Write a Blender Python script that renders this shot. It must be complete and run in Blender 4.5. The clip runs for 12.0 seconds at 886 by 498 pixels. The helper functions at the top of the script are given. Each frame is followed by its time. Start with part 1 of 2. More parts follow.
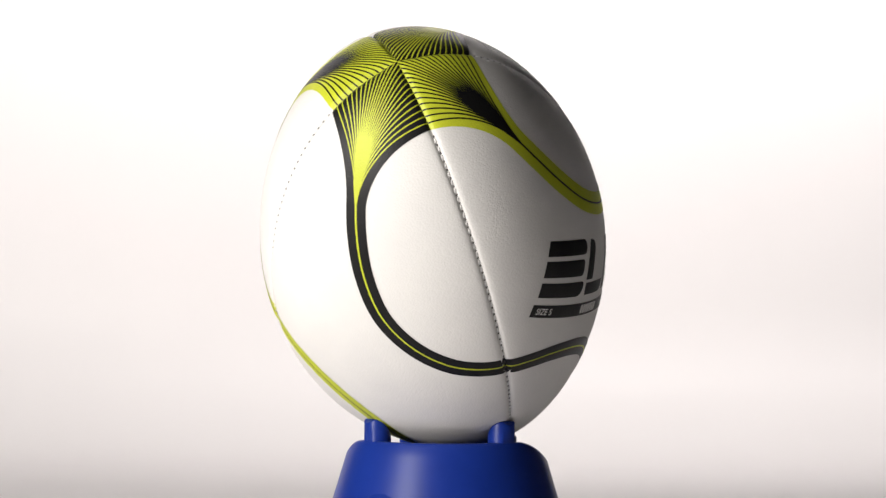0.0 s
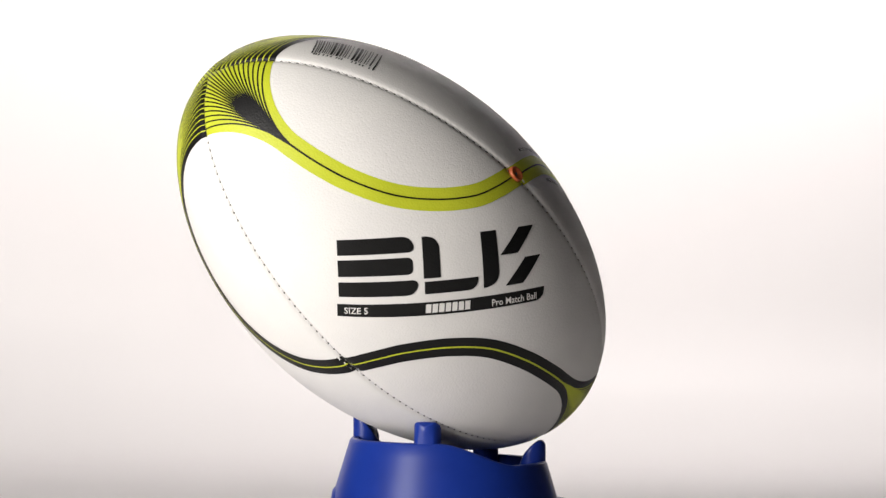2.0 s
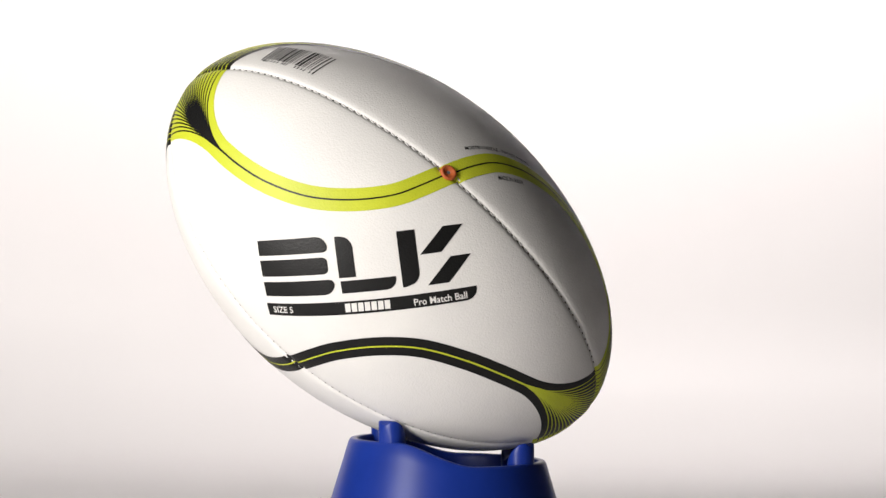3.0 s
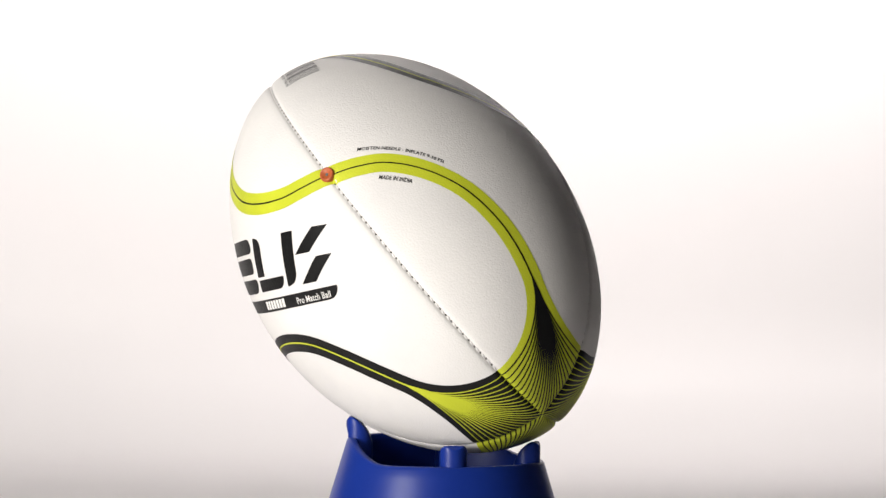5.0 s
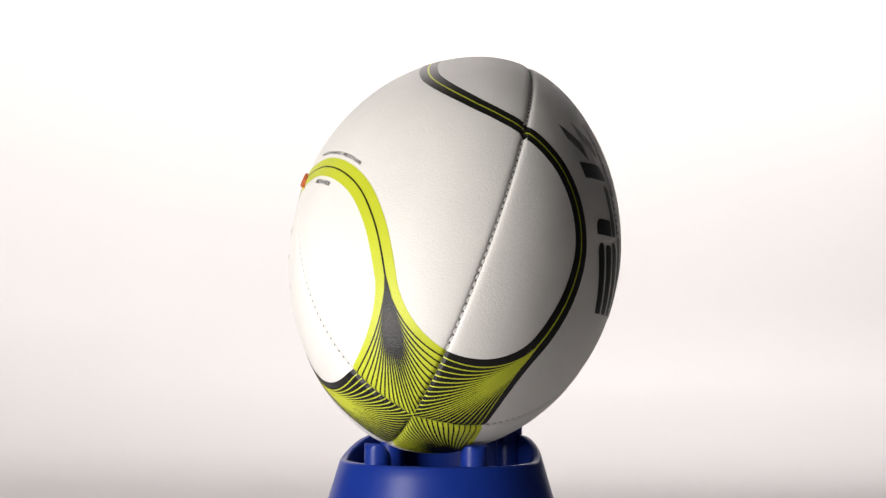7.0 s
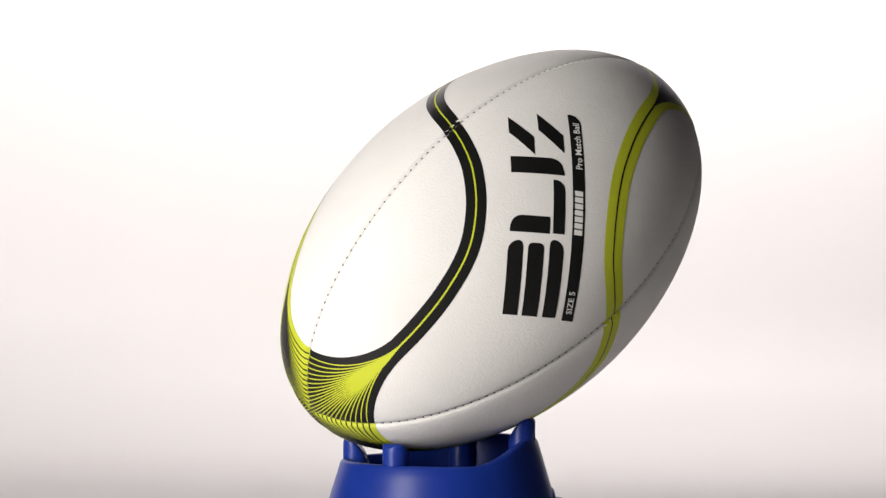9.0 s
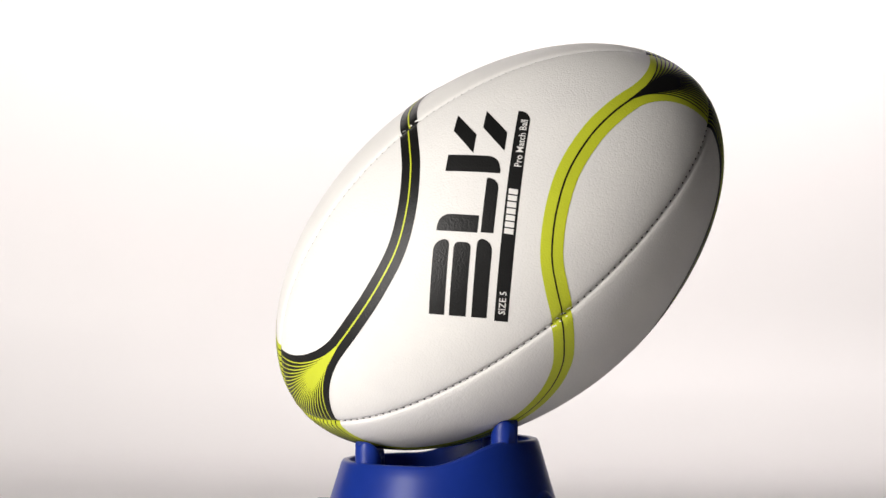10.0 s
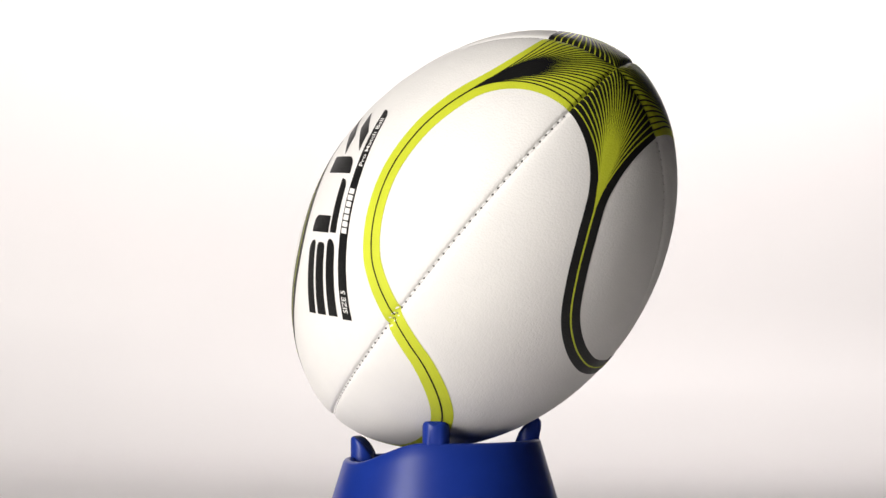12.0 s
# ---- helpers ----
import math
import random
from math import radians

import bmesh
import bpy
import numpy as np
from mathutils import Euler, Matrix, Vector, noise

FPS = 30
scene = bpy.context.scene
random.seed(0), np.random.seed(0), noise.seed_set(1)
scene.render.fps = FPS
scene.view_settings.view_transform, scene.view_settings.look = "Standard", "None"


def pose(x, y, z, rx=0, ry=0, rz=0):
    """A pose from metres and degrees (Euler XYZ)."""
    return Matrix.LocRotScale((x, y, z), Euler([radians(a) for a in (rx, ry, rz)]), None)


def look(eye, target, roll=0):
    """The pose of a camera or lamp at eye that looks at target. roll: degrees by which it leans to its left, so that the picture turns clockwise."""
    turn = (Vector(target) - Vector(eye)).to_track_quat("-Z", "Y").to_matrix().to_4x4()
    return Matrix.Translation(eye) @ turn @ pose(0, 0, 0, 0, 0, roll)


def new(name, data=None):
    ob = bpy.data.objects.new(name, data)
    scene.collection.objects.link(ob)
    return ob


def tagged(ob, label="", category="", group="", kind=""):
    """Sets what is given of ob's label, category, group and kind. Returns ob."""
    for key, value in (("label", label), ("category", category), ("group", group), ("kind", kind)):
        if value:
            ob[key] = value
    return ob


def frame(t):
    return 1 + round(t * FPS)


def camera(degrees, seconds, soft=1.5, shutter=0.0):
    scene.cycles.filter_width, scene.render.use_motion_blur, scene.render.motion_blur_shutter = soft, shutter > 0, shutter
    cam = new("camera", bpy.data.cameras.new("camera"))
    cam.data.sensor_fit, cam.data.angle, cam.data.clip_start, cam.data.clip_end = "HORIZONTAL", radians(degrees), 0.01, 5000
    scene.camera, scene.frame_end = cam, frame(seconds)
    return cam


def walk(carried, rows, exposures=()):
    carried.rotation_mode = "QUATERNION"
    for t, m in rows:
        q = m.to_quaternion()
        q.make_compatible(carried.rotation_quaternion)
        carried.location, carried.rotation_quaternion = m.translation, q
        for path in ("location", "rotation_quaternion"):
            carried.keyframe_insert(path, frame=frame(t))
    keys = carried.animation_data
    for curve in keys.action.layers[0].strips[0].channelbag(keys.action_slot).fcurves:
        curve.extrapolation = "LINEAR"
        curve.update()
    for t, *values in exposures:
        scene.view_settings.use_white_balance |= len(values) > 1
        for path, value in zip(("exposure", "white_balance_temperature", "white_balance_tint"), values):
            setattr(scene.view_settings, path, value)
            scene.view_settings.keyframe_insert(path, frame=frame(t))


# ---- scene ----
# The camera stands still on a tripod before a tee and ball that turn on a vertical axis through the origin.
EYE = (0.0, -1.3505, 0.1983)
cam = camera(21.72, 12.0, soft=1.4, shutter=0.2)
STILL = look(EYE, (EYE[0] - 0.000839, EYE[1] + 1.0, EYE[2] + 0.014604), 0.353)
walk(cam, [(0.0, STILL), (12.0, STILL)])

# ---- world, lamps, exposure ----
scene.view_settings.exposure = 0.0
world = bpy.data.worlds.new("studio_world")
scene.world = world
world.use_nodes = True
world.node_tree.nodes["Background"].inputs[0].default_value = (1.0, 0.97, 0.95, 1)
world.node_tree.nodes["Background"].inputs[1].default_value = 0.0


def softbox_light(name, eye, target, width, height, watts, colour):
    data = bpy.data.lights.new(name, "AREA")
    data.shape, data.size, data.size_y = "RECTANGLE", width, height
    data.energy, data.color = watts, colour
    lamp = new(name, data)
    lamp.matrix_world = look(eye, target)
    return lamp


# key softbox in front and to the left, and the light that washes the white sweep
softbox_light("key_softbox", (-1.22, -1.32, 0.49), (0, 0, 0.20), 0.65, 0.96, 43.5, (1.0, 0.957, 0.92))
softbox_light("sweep_light", (0.20, 0.45, 1.35), (0.30, 1.30, 1.58), 1.3, 0.3, 45, (1.0, 0.945, 0.938))


# ---- materials ----
def material(name, colour, rough=0.5, metal=0.0, spec=0.5):
    mat = bpy.data.materials.new(name)
    mat.use_nodes = True
    tree = mat.node_tree
    b = tree.nodes["Principled BSDF"]
    b.inputs["Base Color"].default_value = (*colour, 1)
    b.inputs["Roughness"].default_value = rough
    b.inputs["Metallic"].default_value = metal
    b.inputs["Specular IOR Level"].default_value = spec
    return mat, tree, b


def coords(tree):
    return tree.nodes.new("ShaderNodeTexCoord").outputs["Object"]


def noise_tex(tree, scale, detail=3.0, rough=0.55):
    n = tree.nodes.new("ShaderNodeTexNoise")
    n.inputs["Scale"].default_value, n.inputs["Detail"].default_value, n.inputs["Roughness"].default_value = scale, detail, rough
    tree.links.new(coords(tree), n.inputs["Vector"])
    return n


def tint(tree, b, source, low, high, lo=0.3, hi=0.7):
    ramp = tree.nodes.new("ShaderNodeValToRGB")
    ramp.color_ramp.elements[0].position, ramp.color_ramp.elements[1].position = lo, hi
    ramp.color_ramp.elements[0].color, ramp.color_ramp.elements[1].color = (*low, 1), (*high, 1)
    tree.links.new(source, ramp.inputs["Fac"])
    tree.links.new(ramp.outputs["Color"], b.inputs["Base Color"])


def relief(tree, b, heights, distance):
    """heights: (socket, weight) summed into one bump."""
    total = None
    for socket, weight in heights:
        m = tree.nodes.new("ShaderNodeMath")
        m.operation = "MULTIPLY_ADD"
        tree.links.new(socket, m.inputs[0])
        m.inputs[1].default_value, m.inputs[2].default_value = weight, 0.0
        if total is not None:
            tree.links.new(total, m.inputs[2])
        total = m.outputs[0]
    bump = tree.nodes.new("ShaderNodeBump")
    bump.inputs["Strength"].default_value, bump.inputs["Distance"].default_value = 1.0, distance
    tree.links.new(total, bump.inputs["Height"])
    tree.links.new(bump.outputs["Normal"], b.inputs["Normal"])


def pebbled(name, low, high, rough, spec, depth=0.000062):
    """Printed or bare ball skin: one pebble grain runs through every colour."""
    mat, tree, b = material(name, high, rough, 0.0, spec)
    cell = tree.nodes.new("ShaderNodeTexVoronoi")
    cell.feature = "SMOOTH_F1"
    cell.inputs["Scale"].default_value = 960
    cell.inputs["Smoothness"].default_value = 0.6
    warp = noise_tex(tree, 300, 2)
    mix = tree.nodes.new("ShaderNodeVectorMath")
    mix.operation = "MULTIPLY_ADD"
    tree.links.new(warp.outputs["Color"], mix.inputs[0])
    mix.inputs[1].default_value = (0.0016, 0.0016, 0.0016)
    tree.links.new(coords(tree), mix.inputs[2])
    tree.links.new(mix.outputs[0], cell.inputs["Vector"])
    wide = noise_tex(tree, 120, 3)
    relief(tree, b, [(cell.outputs["Distance"], -1.0), (wide.outputs["Fac"], 0.3)], depth * 2.2)
    stain = noise_tex(tree, 26, 4)
    tint(tree, b, stain.outputs["Fac"], low, high)
    return mat


LEATHER = pebbled("white_ball_skin", (0.73, 0.718, 0.695), (0.775, 0.762, 0.73), 0.6, 0.30)
INK = pebbled("black_print", (0.006, 0.006, 0.006), (0.010, 0.010, 0.010), 0.40, 0.24, 0.00005)
LIME = pebbled("lime_print", (0.49, 0.54, 0.026), (0.56, 0.61, 0.034), 0.46, 0.36)
WHITE_PRINT = pebbled("white_print", (0.73, 0.718, 0.695), (0.775, 0.762, 0.73), 0.6, 0.30)
THREAD, _t, _b = material("white_thread", (0.78, 0.77, 0.75), 0.6)
tint(_t, _b, noise_tex(_t, 900).outputs["Fac"], (0.62, 0.61, 0.6), (0.82, 0.81, 0.8))
# dark grey stands for the shade inside holes; beads and disc are solid
HOLE_SHADE, _t, _b = material("hole_shade", (0.12, 0.11, 0.10), 0.9)
tint(_t, _b, noise_tex(_t, 900).outputs["Fac"], (0.10, 0.095, 0.09), (0.18, 0.175, 0.17))
RUBBER, _t, _b = material("orange_rubber", (0.42, 0.07, 0.02), 0.55)
tint(_t, _b, noise_tex(_t, 500).outputs["Fac"], (0.36, 0.07, 0.018), (0.50, 0.12, 0.03))

PLASTIC, _t, _b = material("blue_plastic", (0.010, 0.035, 0.28), 0.35, 0.0, 0.27)
_fine, _wide = noise_tex(_t, 1500, 2), noise_tex(_t, 40, 4)
tint(_t, _b, _wide.outputs["Fac"], (0.0065, 0.025, 0.205), (0.0085, 0.030, 0.235))
relief(_t, _b, [(_fine.outputs["Fac"], 0.5), (_wide.outputs["Fac"], 0.6)], 0.00006)

LUG_PLASTIC, _t, _b = material("grey_blue_plastic", (0.10, 0.12, 0.20), 0.45)
tint(_t, _b, noise_tex(_t, 60).outputs["Fac"], (0.06, 0.075, 0.14), (0.08, 0.095, 0.17))

SWEEP, _t, _b = material("white_sweep_vinyl", (0.82, 0.80, 0.79), 0.45, 0.0, 0.35)
tint(_t, _b, noise_tex(_t, 1.3, 4).outputs["Fac"], (0.86, 0.84, 0.835), (0.895, 0.875, 0.87))
relief(_t, _b, [(noise_tex(_t, 700, 2).outputs["Fac"], 1.0)], 0.00004)

WALL, _t, _b = material("dark_studio_paint", (0.05, 0.05, 0.052), 0.85)
tint(_t, _b, noise_tex(_t, 3, 5).outputs["Fac"], (0.045, 0.045, 0.047), (0.06, 0.06, 0.062))


# ---- mesh helpers ----
def mesh_of(name, verts, faces, mat, smooth=True):
    me = bpy.data.meshes.new(name)
    me.from_pydata([tuple(v) for v in verts], [], [tuple(f) for f in faces])
    me.validate()
    me.polygons.foreach_set("use_smooth", [smooth] * len(me.polygons))
    me.materials.append(mat)
    return me


def part(name, me, parent, label=""):
    ob = new(name, me)
    ob.parent = parent
    return tagged(ob, label)


def grid_faces(nu, nv, start=0, close=False):
    out = []
    for i in range(nu - 1 + (1 if close else 0)):
        for j in range(nv - 1):
            a, b = start + i * nv + j, start + ((i + 1) % nu) * nv + j
            out.append((a, b, b + 1, a + 1))
    return out


def box_mesh(name, size, mat, bevel=0.0, centre=(0, 0, 0)):
    bm = bmesh.new()
    bmesh.ops.create_cube(bm, size=1.0)
    bmesh.ops.scale(bm, vec=size, verts=bm.verts)
    if bevel:
        bmesh.ops.bevel(bm, geom=list(bm.edges), offset=bevel, segments=3, affect="EDGES", profile=0.5)
    bmesh.ops.translate(bm, vec=centre, verts=bm.verts)
    me = bpy.data.meshes.new(name)
    bm.to_mesh(me)
    bm.free()
    me.materials.append(mat)
    return me


# ---- the studio: white sweep and the dark room round it ----
def white_sweep():
    """Floor that runs back, curves up and becomes the white wall, with the thickness of vinyl sheet."""
    start, bend, radius, top = -1.3, 1.12, 0.18, 1.35
    line = [(y, 0.0) for y in np.linspace(start, bend, 24)]
    line += [(bend + radius * math.sin(a), radius - radius * math.cos(a)) for a in np.linspace(0, math.pi / 2, 24)[1:]]
    line += [(bend + radius, z) for z in np.linspace(radius, top, 16)[1:]]
    xs = np.linspace(-1.25, 0.66, 16)
    verts = [(x, y, z) for x in xs for y, z in line]
    n = len(verts)
    verts += [(x, y + 0.003 * (z > radius * 0.5), z - 0.003 * (z <= radius * 0.5)) for x, y, z in verts]
    faces = [f[::-1] for f in grid_faces(len(xs), len(line))]
    faces += grid_faces(len(xs), len(line), n)
    ob = new("backdrop", mesh_of("backdrop", verts, faces, SWEEP))
    return tagged(ob, "seamless white vinyl sweep, floor curving up into wall", "backdrop", kind="structure")


def studio_room():
    w, d0, d1, h, t = 3.0, -3.2, 2.4, 3.0, 0.12
    mid = (d0 + d1) / 2
    parts = (("floor", (2 * w, d1 - d0, t), (0, mid, -t / 2 - 0.01)),
             ("ceiling", (2 * w, d1 - d0, t), (0, mid, h + t / 2)),
             ("wall_west", (t, d1 - d0, h), (-w - t / 2, mid, h / 2)),
             ("wall_east", (t, d1 - d0, h), (w + t / 2, mid, h / 2)),
             ("wall_north", (2 * w, t, h), (0, d1 + t / 2, h / 2)),
             ("wall_south", (2 * w, t, h), (0, d0 - t / 2, h / 2)))
    for name, size, at in parts:
        ob = new(name, box_mesh(name, size, WALL))
        ob.location = at
        tagged(ob, "plain dark painted studio " + name.split("_")[0], name.split("_")[0], kind="structure")


white_sweep()
studio_room()


# ---- kicking tee ----
RIM_HIGH, RIM_LOW = 0.1080, 0.0952
TEE_X = 0.0013


def smooth(x):
    x = min(max(x, 0.0), 1.0)
    return x * x * (3 - 2 * x)


def rim_height(deg):
    """High over the arc behind the tilted ball's raised end, low over the rest, with two sloping shoulders."""
    off = abs((deg - 262 + 180) % 360 - 180)
    return RIM_HIGH + (RIM_LOW - RIM_HIGH) * smooth((off - 54) / 50)


def wall_radius(z):
    return 0.0589 + 0.30 * (0.0958 - z)


def tee_body():
    n, verts = 160, []
    for i in range(n):
        deg = 360 * i / n
        c, s = math.cos(radians(deg)), math.sin(radians(deg))
        top = rim_height(deg)
        ring = [(0.0, wall_radius(0) + 0.004), (0.003, wall_radius(0) + 0.005), (0.006, wall_radius(0.006) + 0.001)]
        ring += [(z, wall_radius(z)) for z in np.linspace(0.012, top - 0.0018, 16)]
        r = wall_radius(top)
        ring += [(top - 0.0008, r - 0.0001), (top - 0.0002, r - 0.0006), (top, r - 0.0014), (top, r - 0.0034),
                 (top - 0.0003, r - 0.0042), (top - 0.0012, r - 0.0047)]
        ring += [(z, r - 0.0049 - 0.02 * (top - z)) for z in np.linspace(top - 0.004, 0.058, 8)]
        ring += [(0.0555, r - 0.008), (0.055, 0.036), (0.055, 0.02), (0.055, 0.001)]
        verts += [(TEE_X + r_ * c, r_ * s, z) for z, r_ in ring]
    return mesh_of("tee_body", verts, grid_faces(n, len(verts) // n, close=True), PLASTIC)


def prong_mesh(deg, base, top, out, rim):
    """Round post whose top slants down towards the ball, with a softened crest."""
    n, verts, radius = 56, [], 0.0077
    levels = [0, 0.25, 0.5, 0.7, 0.85, 0.95, 1.0]

    def top_at(u):
        x = (radius - u) / (2 * radius)
        k = min(1.0, max(0.0, (x - 0.16) / 0.84))
        fall = 0.0150 * (0.55 * k ** 1.5 + 0.45 * (1 - math.sqrt(1 - 0.96 * k * k)))
        return top - fall - 0.0016 * max(0.0, 1 - x / 0.12) ** 2

    def place(r_, a, z):
        u, v = r_ * math.cos(a), r_ * math.sin(a)
        x, y = out + u, v
        far = math.hypot(x, y)
        limit = wall_radius(rim) - 0.0005
        if far > limit and z < rim + 0.001:
            x, y = x * limit / far, y * limit / far
        c, s = math.cos(radians(deg)), math.sin(radians(deg))
        return (TEE_X + x * c - y * s, x * s + y * c, z)

    for i in range(n):
        a = 2 * math.pi * i / n
        crest = top_at(radius * math.cos(a))
        col = [(radius + 0.0006 * (1 - k) ** 4, base + k * (crest - 0.0012 - base)) for k in levels]
        for k in (0.35, 0.7, 1.0):
            col.append((radius - 0.0012 * (1 - math.cos(k * math.pi / 2)), crest - 0.0012 + 0.0012 * math.sin(k * math.pi / 2)))
        for k in (0.92, 0.8, 0.66, 0.52, 0.38, 0.24, 0.12, 0.02):
            rr = (radius - 0.0012) * k
            col.append((rr, top_at(rr * math.cos(a)) + 0.0001))
        verts += [place(r_, a, z) for r_, z in col]
    return mesh_of("prong", verts, grid_faces(n, len(verts) // n, close=True), PLASTIC)


def kicking_tee():
    tee = new("kicking_tee")
    tagged(tee, "blue moulded plastic rugby kicking tee with four prongs", "kicking tee")
    part("tee_body", tee_body(), tee)
    for deg, top, out in ((214.7, 0.1203, 0.0484), (308.9, 0.1200, 0.0484), (45.7, 0.1070, 0.0510), (112.0, 0.1072, 0.0510)):
        part("prong", prong_mesh(deg, 0.056, top, out, rim_height(deg)), tee)
    for deg in (71.5, 251.5):
        lug = box_mesh("lug", (0.014, 0.012, 0.016), LUG_PLASTIC, 0.003, (0.0700, 0, 0.0632))
        lug.transform(Matrix.Translation((TEE_X, 0, 0)) @ pose(0, 0, 0, 0, 0, deg))
        part("lug", lug, tee, "grey-blue moulded lug")
    # raised oval emblem on the wall
    verts, faces, nu, nv = [], [], 40, 8
    for i in range(nu):
        a = 2 * math.pi * i / nu
        for k in range(nv):
            f = 1 - k / (nv - 1) * 0.98
            z = 0.0682 + 0.0115 * f * math.sin(a)
            ang = radians(233.5) + 0.0150 * f * math.cos(a) / wall_radius(z)
            lift = 0.0012 * smooth((1 - f) / 0.16) - 0.0007 * smooth((0.72 - f) / 0.1)
            r = wall_radius(z) + lift - 0.0001
            verts.append((TEE_X + r * math.cos(ang), r * math.sin(ang), z))
    part("emblem", mesh_of("emblem", verts, grid_faces(nu, nv, close=True), PLASTIC), tee, "raised oval moulded emblem")
    return tee


TEE = kicking_tee()

# ---- rugby ball ----
HALF_LENGTH, HALF_GIRTH, POWER = 0.1499, 0.0975, 1.921
STITCH = 0.0047
LATS = np.linspace(-90, 90, 7201)
_al = HALF_LENGTH * np.sin(np.radians(LATS))
_rh = HALF_GIRTH * np.maximum(0, 1 - np.abs(np.sin(np.radians(LATS))) ** POWER) ** (1 / POWER)
ARC = np.concatenate([[0], np.cumsum(np.hypot(np.diff(_al), np.diff(_rh)))])
ARC -= ARC[3600]
SEAMS = (-60, 30, 120, 210)


def skin(lon, lat, lift=0.0):
    """Points of the ball's skin, with the sewn seams drawn in; lon and lat in degrees (arrays)."""
    lon, lat = np.broadcast_arrays(np.asarray(lon, float), np.asarray(lat, float))
    al, rho, arc = np.interp(lat, LATS, _al), np.interp(lat, LATS, _rh), np.interp(lat, LATS, ARC)
    slope_a, slope_r = np.gradient(_al, LATS), np.gradient(_rh, LATS)
    ta, tr = np.interp(lat, LATS, slope_a), np.interp(lat, LATS, slope_r)
    rho = rho * (1 + 0.0139 * np.cos(4 * np.radians(lon - 30)))
    size = np.hypot(ta, tr)
    nr, na = ta / size, -tr / size
    side = (lon - 30 + 45) % 90 - 45
    away = np.abs(np.radians(side)) * rho
    pull = 0.5 + 0.5 * np.cos(2 * np.pi * arc / STITCH + np.where(side > 0, 0.9, 0.0))
    width = 0.0010 + 0.0004 * pull
    pole = np.clip(rho / 0.010, 0, 1)
    depth = (0.0012 * np.exp(-(away / width) ** 2) + 0.0006 * np.exp(-(away / 0.0032) ** 2)) * pole
    lift = np.asarray(lift) - depth
    r = rho + nr * lift
    # two of the seams are sewn a little out of true
    for seam, drift in ((120, 0.8 * np.ones_like(lat)), (210, 1.2 * np.clip((58 - lat) / 55, 0, 1))):
        off = (lon - seam + 180) % 360 - 180
        lon = lon + drift * np.exp(-(off / 8) ** 2)
    return np.stack([r * np.cos(np.radians(lon)), r * np.sin(np.radians(lon)), al + na * lift], -1)


def chart(x, y, at):
    """Metres on the skin, x along the print and y up it, about the middle of a panel, to lon and lat;
    at: the panel's middle, the print's turn in degrees and its shift up in mm."""
    lon0, turn, shift = at
    c, s = math.cos(radians(turn)), math.sin(radians(turn))
    y = np.asarray(y) + shift / 1000
    east, north = c * np.asarray(x) - s * y, s * np.asarray(x) + c * y
    lat = np.interp(north, ARC, LATS)
    return lon0 + np.degrees(east / np.interp(lat, LATS, _rh)), lat


class Sheet:
    """Collects grids of skin points into one mesh."""

    def __init__(self):
        self.verts, self.faces = [], []

    def grid(self, lon, lat, lift):
        start = len(self.verts)
        points = skin(lon, lat, lift)
        nu, nv = points.shape[:2]
        self.verts += [tuple(p) for p in points.reshape(-1, 3)]
        self.faces += grid_faces(nu, nv, start)

    def mesh(self, name, mat):
        me = mesh_of(name, self.verts, self.faces, mat)
        outward = sum(p.normal.dot(p.center) * p.area for p in me.polygons)
        if outward < 0:
            me.flip_normals()
        return me


def spline(points, n):
    """Smooth curve through a few design points."""
    p = [Vector(q) for q in points]
    p = [2 * p[0] - p[1]] + p + [2 * p[-1] - p[-2]]
    out = []
    count = len(p) - 3
    for k in range(n):
        u = k / (n - 1) * count
        i = min(int(u), count - 1)
        t = u - i
        a, b, c, d = p[i:i + 4]
        out.append(0.5 * (2 * b + (c - a) * t + (2 * a - 5 * b + 4 * c - d) * t * t + (3 * b - a - 3 * c + d) * t ** 3))
    return np.array([tuple(v) for v in out])


def ribbon(sheet, curve, half, lon0, flip, lift, cross):
    """A band of half width half (metres, number or array) along a curve of (lon from the panel's middle, lat)."""
    d, lat = curve[:, 0], curve[:, 1]
    rho = np.interp(lat, LATS, _rh)
    tx = np.gradient(np.radians(d)) * rho
    ty = np.gradient(np.interp(lat, LATS, ARC))
    size = np.hypot(tx, ty) + 1e-12
    px, py = -ty / size, tx / size
    w = np.linspace(-1, 1, cross)[None, :] * np.broadcast_to(np.asarray(half, float), d.shape)[:, None]
    north = np.interp(lat, LATS, ARC)[:, None] + py[:, None] * w
    la = np.interp(north, ARC, LATS)
    lo = d[:, None] + np.degrees(px[:, None] * w / rho[:, None])
    lo = np.clip(lo, -45, 45)
    sheet.grid(lon0 + flip * lo, flip * la, lift)


# the wave that leaves a panel's tip and crosses the seam at its middle: (degrees from the panel's middle, latitude)
LIME_WAVE = ((-2.05, 45.5), (-0.4, 38.6), (2.8, 30.2), (8.9, 20.6), (17.3, 12.7), (26.8, 6.5), (35.2, 3.2), (45.0, 0.2), (51.0, -1.6))
BLACK_WAVE = ((-3.05, 45.5), (-1.6, 38.8), (1.6, 29.0), (7.2, 19.0), (15.9, 11.3), (26.3, 5.5), (35.3, 2.4), (45.0, 0.1), (51.0, -1.4))
FORK_Q = 44.7
CORNER_Q = 25.4


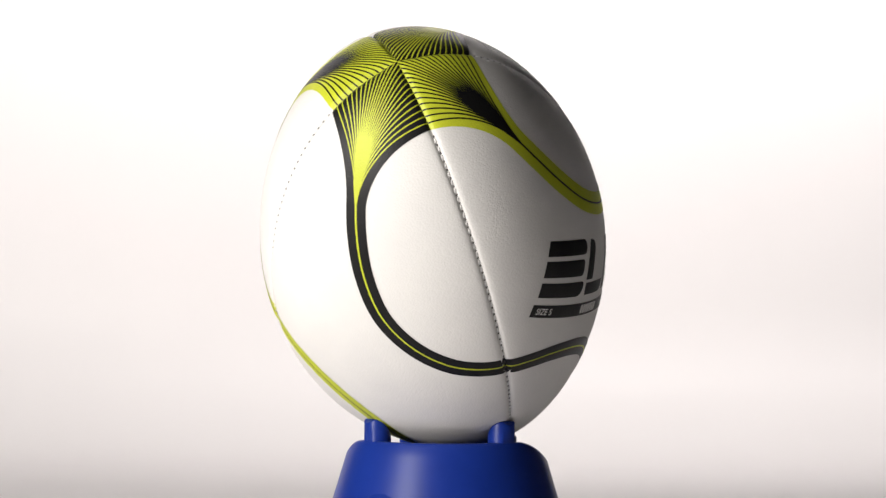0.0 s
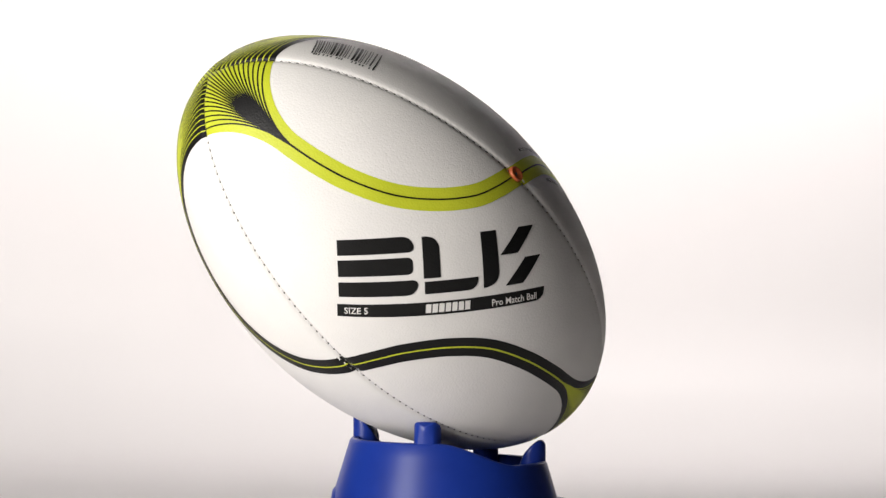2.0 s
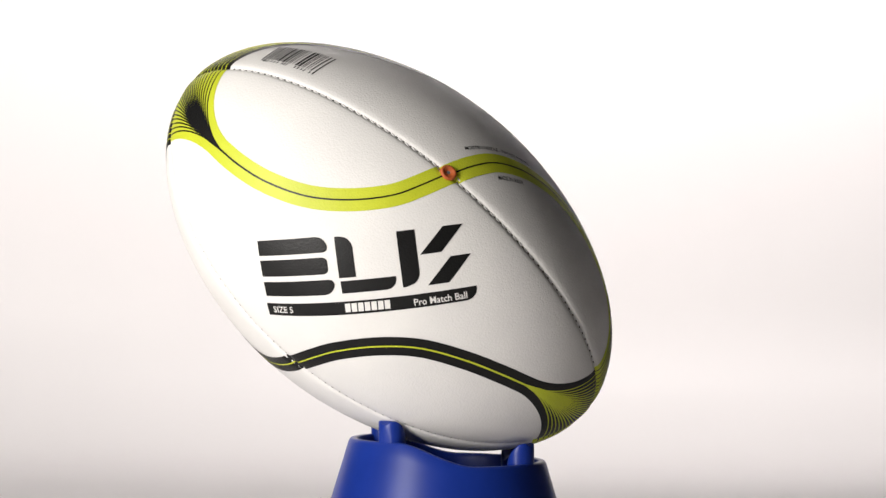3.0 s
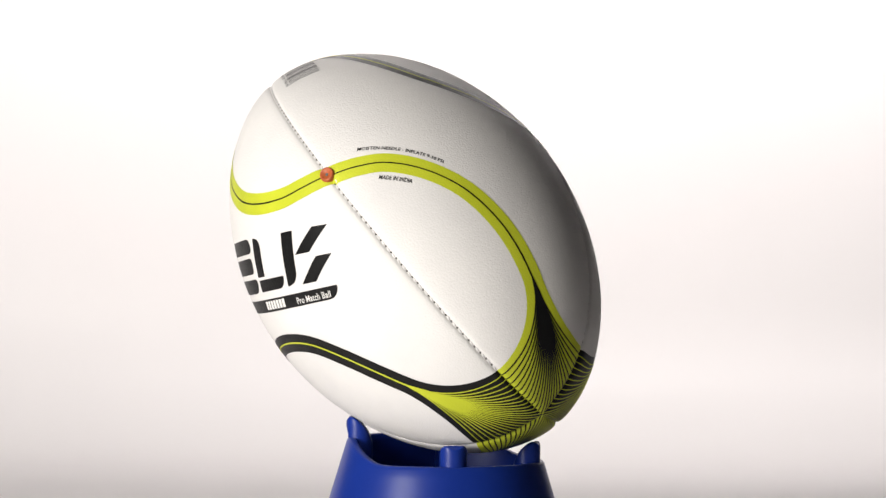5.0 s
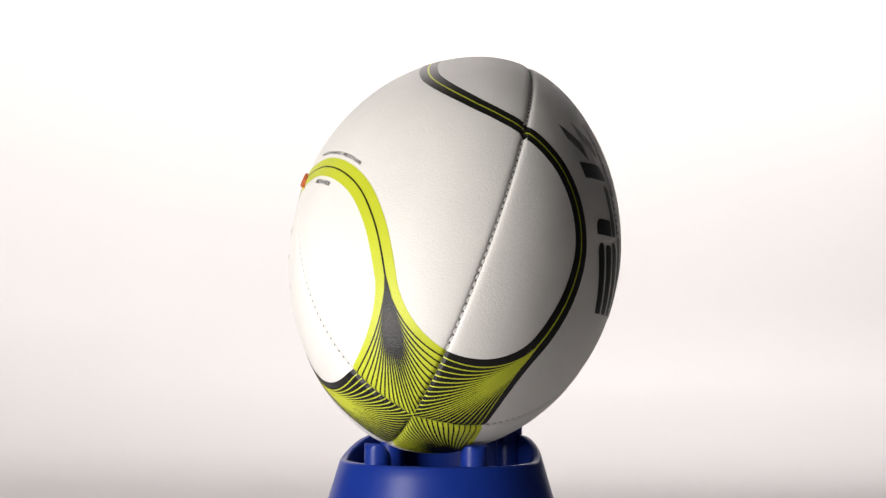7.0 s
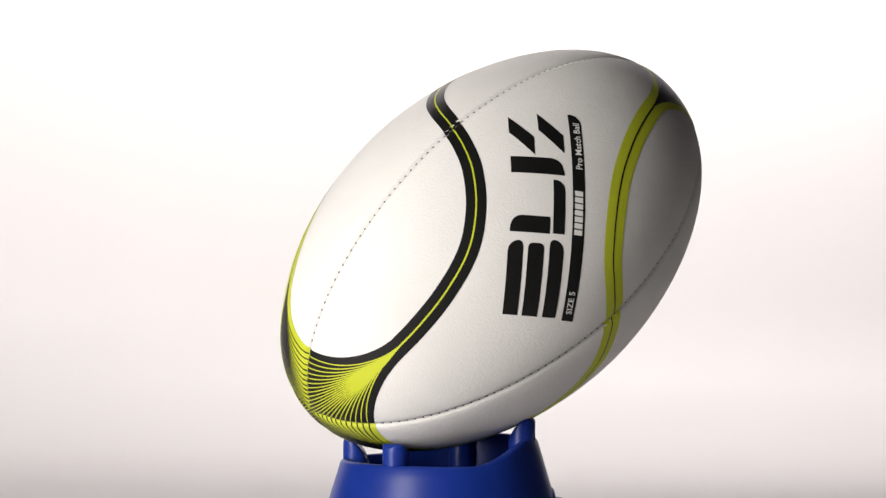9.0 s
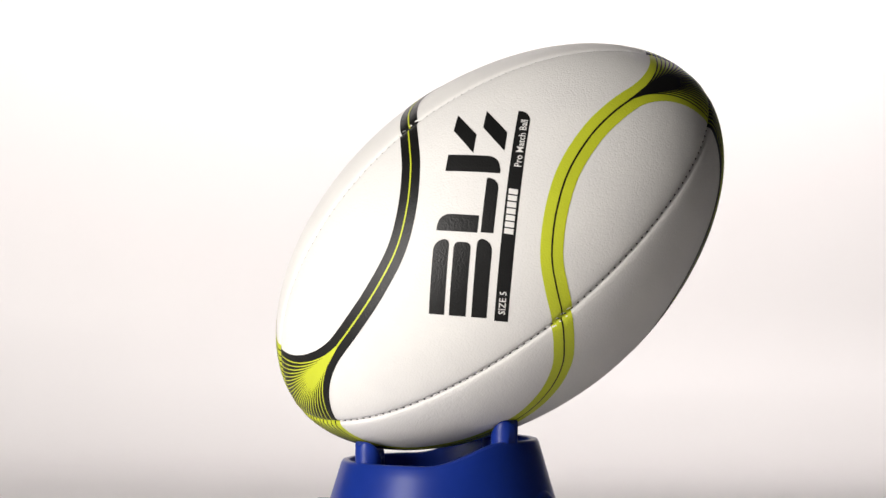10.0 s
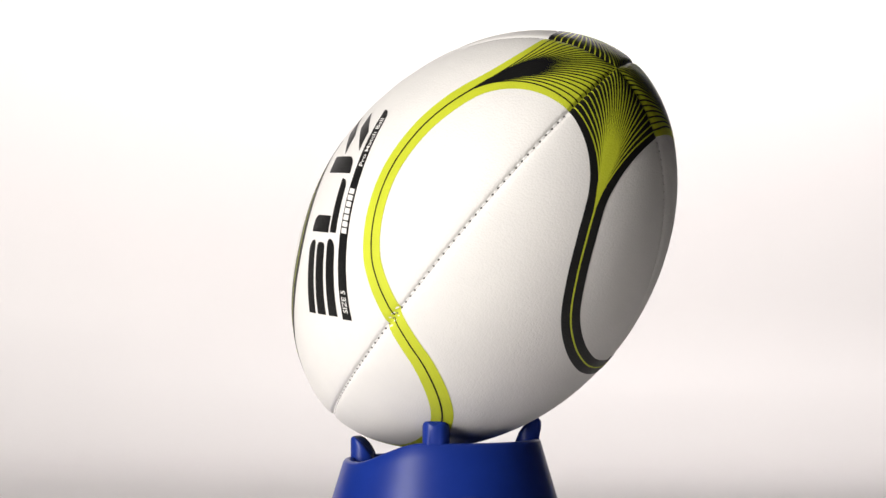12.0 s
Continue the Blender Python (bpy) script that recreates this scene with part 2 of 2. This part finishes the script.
def fan(s, t, fork, spread, gather, inset):
    """Curves of the tip's fan: s from -1 at one seam's corner over 0 at the pole to 1, t from the seam towards the fork;
    gather: how far short of the fork the middle curves meet; inset: 1 keeps the outermost curves off the tip's border."""
    s, t = np.asarray(s, float), np.asarray(t, float)
    q = CORNER_Q * np.abs(s)
    sx, sy = q * math.cos(radians(45)), q * math.sin(radians(45)) * np.sign(s)
    cx = 11 + 23 * np.abs(s) + 0.7 * np.maximum(s, 0)
    cy = -0.6 - 3.0 * np.abs(s) + (2.75 - 2.3 * inset) * s + 2.15 * np.maximum(s, 0) + 0.7 * (fork + 2.4)
    short = gather * (1 - np.abs(s) ** 4)
    ex, ey = FORK_Q - short, fork - 0.035 * short + s * spread * (1 - 0.85 * inset * np.abs(s) ** 3)
    bend = np.abs(s) ** 1.6
    cx, cy = (sx + ex) / 2 + (cx - (sx + ex) / 2) * bend, (sy + ey) / 2 + (cy - (sy + ey) / 2) * bend
    x = (1 - t) ** 2 * sx + 2 * t * (1 - t) * cx + t * t * ex
    y = (1 - t) ** 2 * sy + 2 * t * (1 - t) * cy + t * t * ey
    return np.degrees(np.arctan2(y, x + 1e-9)), 90 - np.hypot(x, y)


def wave_prints(panel, lon0, flip, ground, line, name):
    """One end of a panel: the wave, its thin middle line, the tip and its fan of lines."""
    word = {"lime": "lime-green", "black": "black"}[name]
    curve = spline(LIME_WAVE if name == "lime" else BLACK_WAVE, 90)
    u = np.concatenate([np.linspace(0, 0.95, 70), np.linspace(0.952, 1, 24)])
    k = np.linspace(0, 1, 90)
    curve = np.stack([np.interp(u, k, curve[:, 0]), np.interp(u, k, curve[:, 1])], -1)
    if name == "lime" and lon0 == -105:
        # this panel's print sits a little farther from the seam
        away = np.sin(np.pi * np.clip(curve[:, 1] / 42, 0, 1))
        curve = curve - np.stack([0.8 * away, 0.6 * away], -1)
    half = 0.0064 if name == "lime" else 0.0057
    sheet = Sheet()
    ribbon(sheet, curve, half, lon0, flip, 0.00018, 17)
    part("wave_print", sheet.mesh("wave_print", ground), panel, word + " printed wave band")
    sheet = Sheet()
    thin = np.linspace(0.00055, 0.00034, len(u))
    ribbon(sheet, curve, thin, lon0, flip, 0.00030, 3)
    part("wave_line", sheet.mesh("wave_line", line), panel)
    s = np.concatenate([np.linspace(-1, 0, 46), np.linspace(0, 1, 46)[1:]])
    t = np.concatenate([np.linspace(0, 0.12, 14), np.linspace(0.12, 1, 36)[1:]])
    S, T = np.meshgrid(s, t, indexing="ij")
    fork = -1.6 if name == "lime" else -2.4
    d, lat = fan(S, T, fork, half / 0.00149, 0, 0)
    sheet = Sheet()
    sheet.grid(lon0 + flip * np.clip(d, -45, 45), flip * lat, 0.00014 + 0.00002)
    part("tip_print", sheet.mesh("tip_print", ground), panel, word + " printed tip of the panel")
    for i in range(24):
        si = (-1 + (i + 0.5) / 12) * 0.96
        d, lat = fan(si, t, fork, 1.1, 8.5, 1)
        wide = 0.00030 * (1 + 0.35 * t) if name == "black" else 0.00040 * (1.0 + 0.2 * t)
        wide = wide * np.sqrt(np.clip((1.02 - t) / 0.12, 0, 1))
        sheet = Sheet()
        ribbon(sheet, np.stack([d, lat], -1), wide, lon0, flip, 0.00030 + 0.00001 * (i % 3), 3)
        part("fan_line", sheet.mesh("fan_line", line), panel)
    sheet = Sheet()
    k = np.linspace(0, 1, 40)
    x = FORK_Q + 1.0 - 10.5 * k
    y = fork - 0.35 * k
    full = (0.0003 + 0.0038 * k ** 1.3) * np.sqrt(np.maximum(0, 1 - k ** 4))
    spot = np.stack([np.degrees(np.arctan2(y, x)), 90 - np.hypot(x, y)], -1)
    ribbon(sheet, spot, full, lon0, flip, 0.00034, 9)
    part("fork_print", sheet.mesh("fork_print", line), panel)


def panel_mesh(lon0):
    arcs = np.arange(ARC[0], ARC[-1], STITCH / 4)
    lats = np.unique(np.concatenate([np.interp(arcs, ARC, LATS), np.linspace(-90, -86, 14), np.linspace(86, 90, 14)]))
    cols = []
    near = np.array([0, 0.25, 0.5, 0.8, 1.1, 1.5, 2.0, 2.7, 3.6, 5.0]) / 1000
    for lat in lats:
        rho = max(np.interp(lat, LATS, _rh), 1e-5)
        half = rho * math.pi / 4
        m = near * min(1, half / 0.010)
        m = np.concatenate([m, np.linspace(m[-1], half, 14)[1:]])
        deg = 45 - np.degrees(m / rho)
        cols.append(np.concatenate([-deg, deg[::-1][1:]]))
    d = np.array(cols)
    sheet = Sheet()
    sheet.grid(lon0 + d, np.repeat(lats[:, None], d.shape[1], 1), 0.0)
    return sheet.mesh("panel", LEATHER)


def seam_row(lon, spacing, shape, lift, mat, name, shift, inner=0.0, outer=1.0):
    """Small beads along one seam, between the arcs inner and outer (metres from the ball's middle)."""
    verts, faces = [], []
    for arc in np.arange(-0.150, 0.150, spacing):
        if lon == 30 and abs(arc + shift) < 0.0055 or not inner <= abs(arc + shift) < outer:
            continue
        lat = np.interp(arc + shift, ARC, LATS)
        at = Vector(skin(lon, lat, lift))
        along = (Vector(skin(lon, lat + 0.3, lift)) - Vector(skin(lon, lat - 0.3, lift))).normalized()
        out = Vector((at.x, at.y, at.z * (HALF_GIRTH / HALF_LENGTH) ** 2)).normalized()
        out = (out - along * out.dot(along)).normalized()
        across = along.cross(out)
        along, across = (along + 0.25 * across).normalized(), (across - 0.25 * along).normalized()
        start = len(verts)
        for i in range(6):
            for j in range(5):
                a, b = 2 * math.pi * i / 6, -math.pi / 2 + math.pi * j / 4
                verts.append(at + along * (shape[0] * math.sin(b)) + across * (shape[1] * math.cos(b) * math.cos(a))
                             + out * (shape[2] * math.cos(b) * math.sin(a)))
        faces += grid_faces(6, 5, start, close=True)
    return mesh_of(name, verts, faces, mat)


def block(sheet, corners, at, lift, nu=16, nv=12):
    """A four-cornered printed patch: corners (mm on the skin) in order round it."""
    a, b, c, d = [np.array(q) / 1000 for q in corners]
    u, v = np.meshgrid(np.linspace(0, 1, nu), np.linspace(0, 1, nv), indexing="ij")
    u, v = u[..., None], v[..., None]
    p = a * (1 - u) * (1 - v) + b * u * (1 - v) + c * u * v + d * (1 - u) * v
    lon, lat = chart(p[..., 0], p[..., 1], at)
    sheet.grid(lon, lat, lift)


def rounded_end(sheet, x0, x1, y0, y1, low, high, at, lift):
    """Rectangle (mm) whose right end is rounded by the radii low and high."""
    ys = np.linspace(y0, y1, 25)
    end = np.full_like(ys, x1)
    for r, dist in ((low, ys - y0), (high, y1 - ys)):
        if r:
            m = dist < r
            end[m] = np.minimum(end[m], x1 - r + np.sqrt(np.maximum(0, r * r - (r - dist[m]) ** 2)))
    f = np.linspace(0, 1, 14)[:, None]
    x = x0 + (end[None, :] - x0) * f
    lon, lat = chart(x / 1000, np.broadcast_to(ys, x.shape) / 1000, at)
    sheet.grid(lon, lat, lift)


def words(body, x0, y0, width, height, at, mat, parent, lift, bulge=0.0):
    """Lettering in the built-in font, laid on the skin: lower left corner and size in mm."""
    data = bpy.data.curves.new("lettering", "FONT")
    data.body, data.resolution_u = body, 2
    data.offset = 0.012
    ob = new("lettering", data)
    deps = bpy.context.evaluated_depsgraph_get()
    me = bpy.data.meshes.new_from_object(ob.evaluated_get(deps))
    bpy.data.objects.remove(ob)
    co = np.array([tuple(v.co) for v in me.vertices])
    lo, hi = co.min(0), co.max(0)
    fx = (co[:, 0] - lo[0]) / (hi[0] - lo[0])
    x = x0 + fx * width
    y = y0 + (co[:, 1] - lo[1]) / (hi[1] - lo[1]) * height + bulge * (1 - (2 * fx - 1) ** 2)
    lon, lat = chart(x / 1000, y / 1000, at)
    for v, p in zip(me.vertices, skin(lon, lat, lift)):
        v.co = p
    me.materials.clear()
    me.materials.append(mat)
    if sum(p.normal.dot(p.center) for p in me.polygons) < 0:
        me.flip_normals()
    return part("lettering", me, parent, "small printed lettering")


def badge(panel, at):
    """The maker's mark as plain dark blocks, and the strip of small print under it."""
    sheet, z = Sheet(), 0.00018
    rounded_end(sheet, -59, -18, 16.6, 25.4, 3, 6.5, at, z)
    rounded_end(sheet, -59, -19, 4.4, 13.9, 3, 3, at, z)
    rounded_end(sheet, -59, -16.5, -7.4, 1.2, 6.5, 3, at, z)
    part("mark_block", sheet.mesh("mark_block", INK), panel, "three stacked black printed bars")
    sheet = Sheet()
    rounded_end(sheet, -13.4, -3.8, 1.6, 24.6, 0, 7, at, z)
    rounded_end(sheet, -13.0, 18.0, -7.2, -0.2, 6, 0, at, z)
    part("mark_block", sheet.mesh("mark_block", INK), panel, "black printed upright and short bar")
    sheet = Sheet()
    rounded_end(sheet, 21.0, 31.0, -7, 24.0, 8, 0, at, z)
    block(sheet, ((32.4, 9.8), (44.0, 9.8), (57.6, 24.0), (46.6, 24.0)), at, z)
    block(sheet, ((34.6, -7.6), (46.2, -7.6), (59.8, 6.8), (48.6, 6.8)), at, z)
    part("mark_block", sheet.mesh("mark_block", INK), panel, "solid black printed bars and slanted blocks")
    sheet = Sheet()
    rounded_end(sheet, -60, 60.5, -19.4, -11.8, 6.5, 0, at, z)
    strip = part("print_strip", sheet.mesh("print_strip", INK), panel, "long black printed strip with white small print")
    words("SIZE 5", -56.3, -17.6, 12.4, 3.9, at, WHITE_PRINT, panel, 0.0003)
    words("Pro Match Ball", 25.8, -18.2, 29.0, 4.0, at, WHITE_PRINT, panel, 0.0003)
    for i in range(7):
        x = -12.8 + i * 3.72
        sheet = Sheet()
        block(sheet, ((x, -18.0), (x + 3.0, -18.0), (x + 3.3, -13.0), (x + 0.3, -13.0)), at, 0.0003, 4, 5)
        part("strip_bar", sheet.mesh("strip_bar", WHITE_PRINT), panel, "short white printed bar")


def barcode(panel):
    """Dark bars beside the seam near the tip, and a row of small dashes under them."""
    rng = random.Random(5)
    sheet = Sheet()
    top, y = 132.7, 98.0
    while y < top:
        w = rng.choice((0.4, 0.5, 0.9, 1.5))
        k = (y - 98) / 34.7
        x0, x1 = -46.0 + 14.6 * k, -27.5 + 13.0 * k
        long = 1.6 if y < 99 or y > top - 1.8 else 0.0
        block(sheet, ((x0 - long, y), (x1, y - 4.5 + 1.3 * k), (x1, y - 4.5 + 1.3 * k + w), (x0 - long, y + w)), (75, 0, 0), 0.00018, 8, 3)
        if int(y * 10) % 3:
            block(sheet, ((x0 - 2.6, y + 0.1), (x0 - 1.0, y - 0.3), (x0 - 1.0, y + 0.5), (x0 - 2.6, y + 0.9)), (75, 0, 0), 0.00018, 4, 3)
        y += w + rng.choice((0.6, 0.9, 1.4))
    part("barcode_bars", sheet.mesh("barcode_bars", INK), panel, "black printed row of narrow bars")["kind"] = "stuff"


def valve():
    verts, n = [], 36
    ring = [(0.0000, -0.0016), (0.0006, -0.0016), (0.0008, -0.0003), (0.0011, 0.0), (0.0022, 0.0002), (0.0026, 0.0006),
            (0.0032, 0.0007), (0.0036, 0.0004), (0.0037, -0.0004), (0.0038, -0.0035)]
    c = Vector(skin(30, 0.3, 0.0028))
    out = Vector((c.x, c.y, 0)).normalized()
    side, up = Vector((-out.y, out.x, 0)), Vector((0, 0, 1))
    for i in range(n):
        a = 2 * math.pi * i / n
        for r, h in ring:
            verts.append(c + side * (1.15 * r * math.cos(a)) + up * (1.25 * r * math.sin(a)) + out * h)
    return mesh_of("valve", verts, grid_faces(n, len(ring), close=True), RUBBER)


def rugby_ball():
    ball = new("rugby_ball")
    tagged(ball, "white rugby ball with lime and black waves, tilted on blue tee", "rugby ball")
    panels = []
    for i, lon0 in enumerate((-105, -15, 75, 165)):
        panel = part("panel", panel_mesh(lon0), ball, "white pebbled panel with printed waves")
        panels.append(panel)
        lime_end = 1 if i % 2 else -1
        wave_prints(panel, lon0, lime_end, LIME, INK, "lime")
        wave_prints(panel, lon0, -lime_end, INK, LIME, "black")
    badge(panels[1], (-15, -44, 0))
    badge(panels[3], (165, 136, -3.8))
    barcode(panels[2])
    words("MOISTEN NEEDLE - INFLATE 9-10 PSI", -42.2, -36.2, 50.5, 2.4, (75, -42, 0), INK, panels[2], 0.0002, 2.2)
    words("MADE IN INDIA", -25.1, -54.1, 19.6, 2.7, (75, -42, 0), INK, panels[2], 0.0002, 0.2)
    for lon in SEAMS:
        part("stitching", seam_row(lon, STITCH, (0.0015, 0.00060, 0.00050), 0.00030, THREAD, "stitching", 0.0, 0.0066), ball, "white sewn thread along the seam")["kind"] = "stuff"
        # solid dark beads between the stitches paint the shade of the needle holes
        part("hole_shade_beads", seam_row(lon, STITCH, (0.00075, 0.00058, 0.0003), 0.00024, HOLE_SHADE, "hole_shade_beads", STITCH / 2), ball, "dark beads painting the shade of needle holes along the seam")["kind"] = "stuff"
        over = ("black", INK) if lon in (-60, 120) else ("lime-green", LIME)
        part("stitching", seam_row(lon, STITCH, (0.0015, 0.00060, 0.00050), 0.00030, over[1], "stitching", 0.0, 0.0, 0.0066), ball,
             "sewn thread printed over in " + over[0])["kind"] = "stuff"
    stem = part("valve", valve(), ball, "small orange rubber valve")
    c = Vector(skin(30, 0.3, 0.0028))
    out = Vector((c.x, c.y, 0)).normalized()
    side = Vector((-out.y, out.x, 0))
    ring = [c - out * 0.0002 + side * (r * math.cos(a)) + Vector((0, 0, r * math.sin(a)))
            for a in np.linspace(0, 2 * math.pi, 17)[:-1] for r in (0.00095, 0.0004, 0.00001)]
    # dark disc laid across the valve's hollow, its colour painting the shade inside
    part("opening_shade", mesh_of("opening_shade", ring, grid_faces(16, 3, close=True), HOLE_SHADE), stem, "dark disc painting the shade in the valve's needle opening")
    return ball


BALL = rugby_ball()
# the ball's own axes as it leans on the prongs at angle 0
BALL_REST = Matrix(((0.98127933, 0.12084378, -0.14995885, -0.00670),
                    (-0.19258992, 0.61572022, -0.76406657, -0.03158),
                    (0.0, 0.77864330, 0.62746682, 0.21944),
                    (0, 0, 0, 1)))


def motions():
    """Tee and ball turn together, clockwise from above, at a steady rate."""
    tee_rows, ball_rows = [], []
    for k in range(49):
        t = k * 0.25
        turn = pose(0, 0, 0, 0, 0, 1.439 - 26.028 * t)
        tee_rows.append((t, turn))
        ball_rows.append((t, turn @ BALL_REST))
    walk(TEE, tee_rows)
    walk(BALL, ball_rows)


motions()
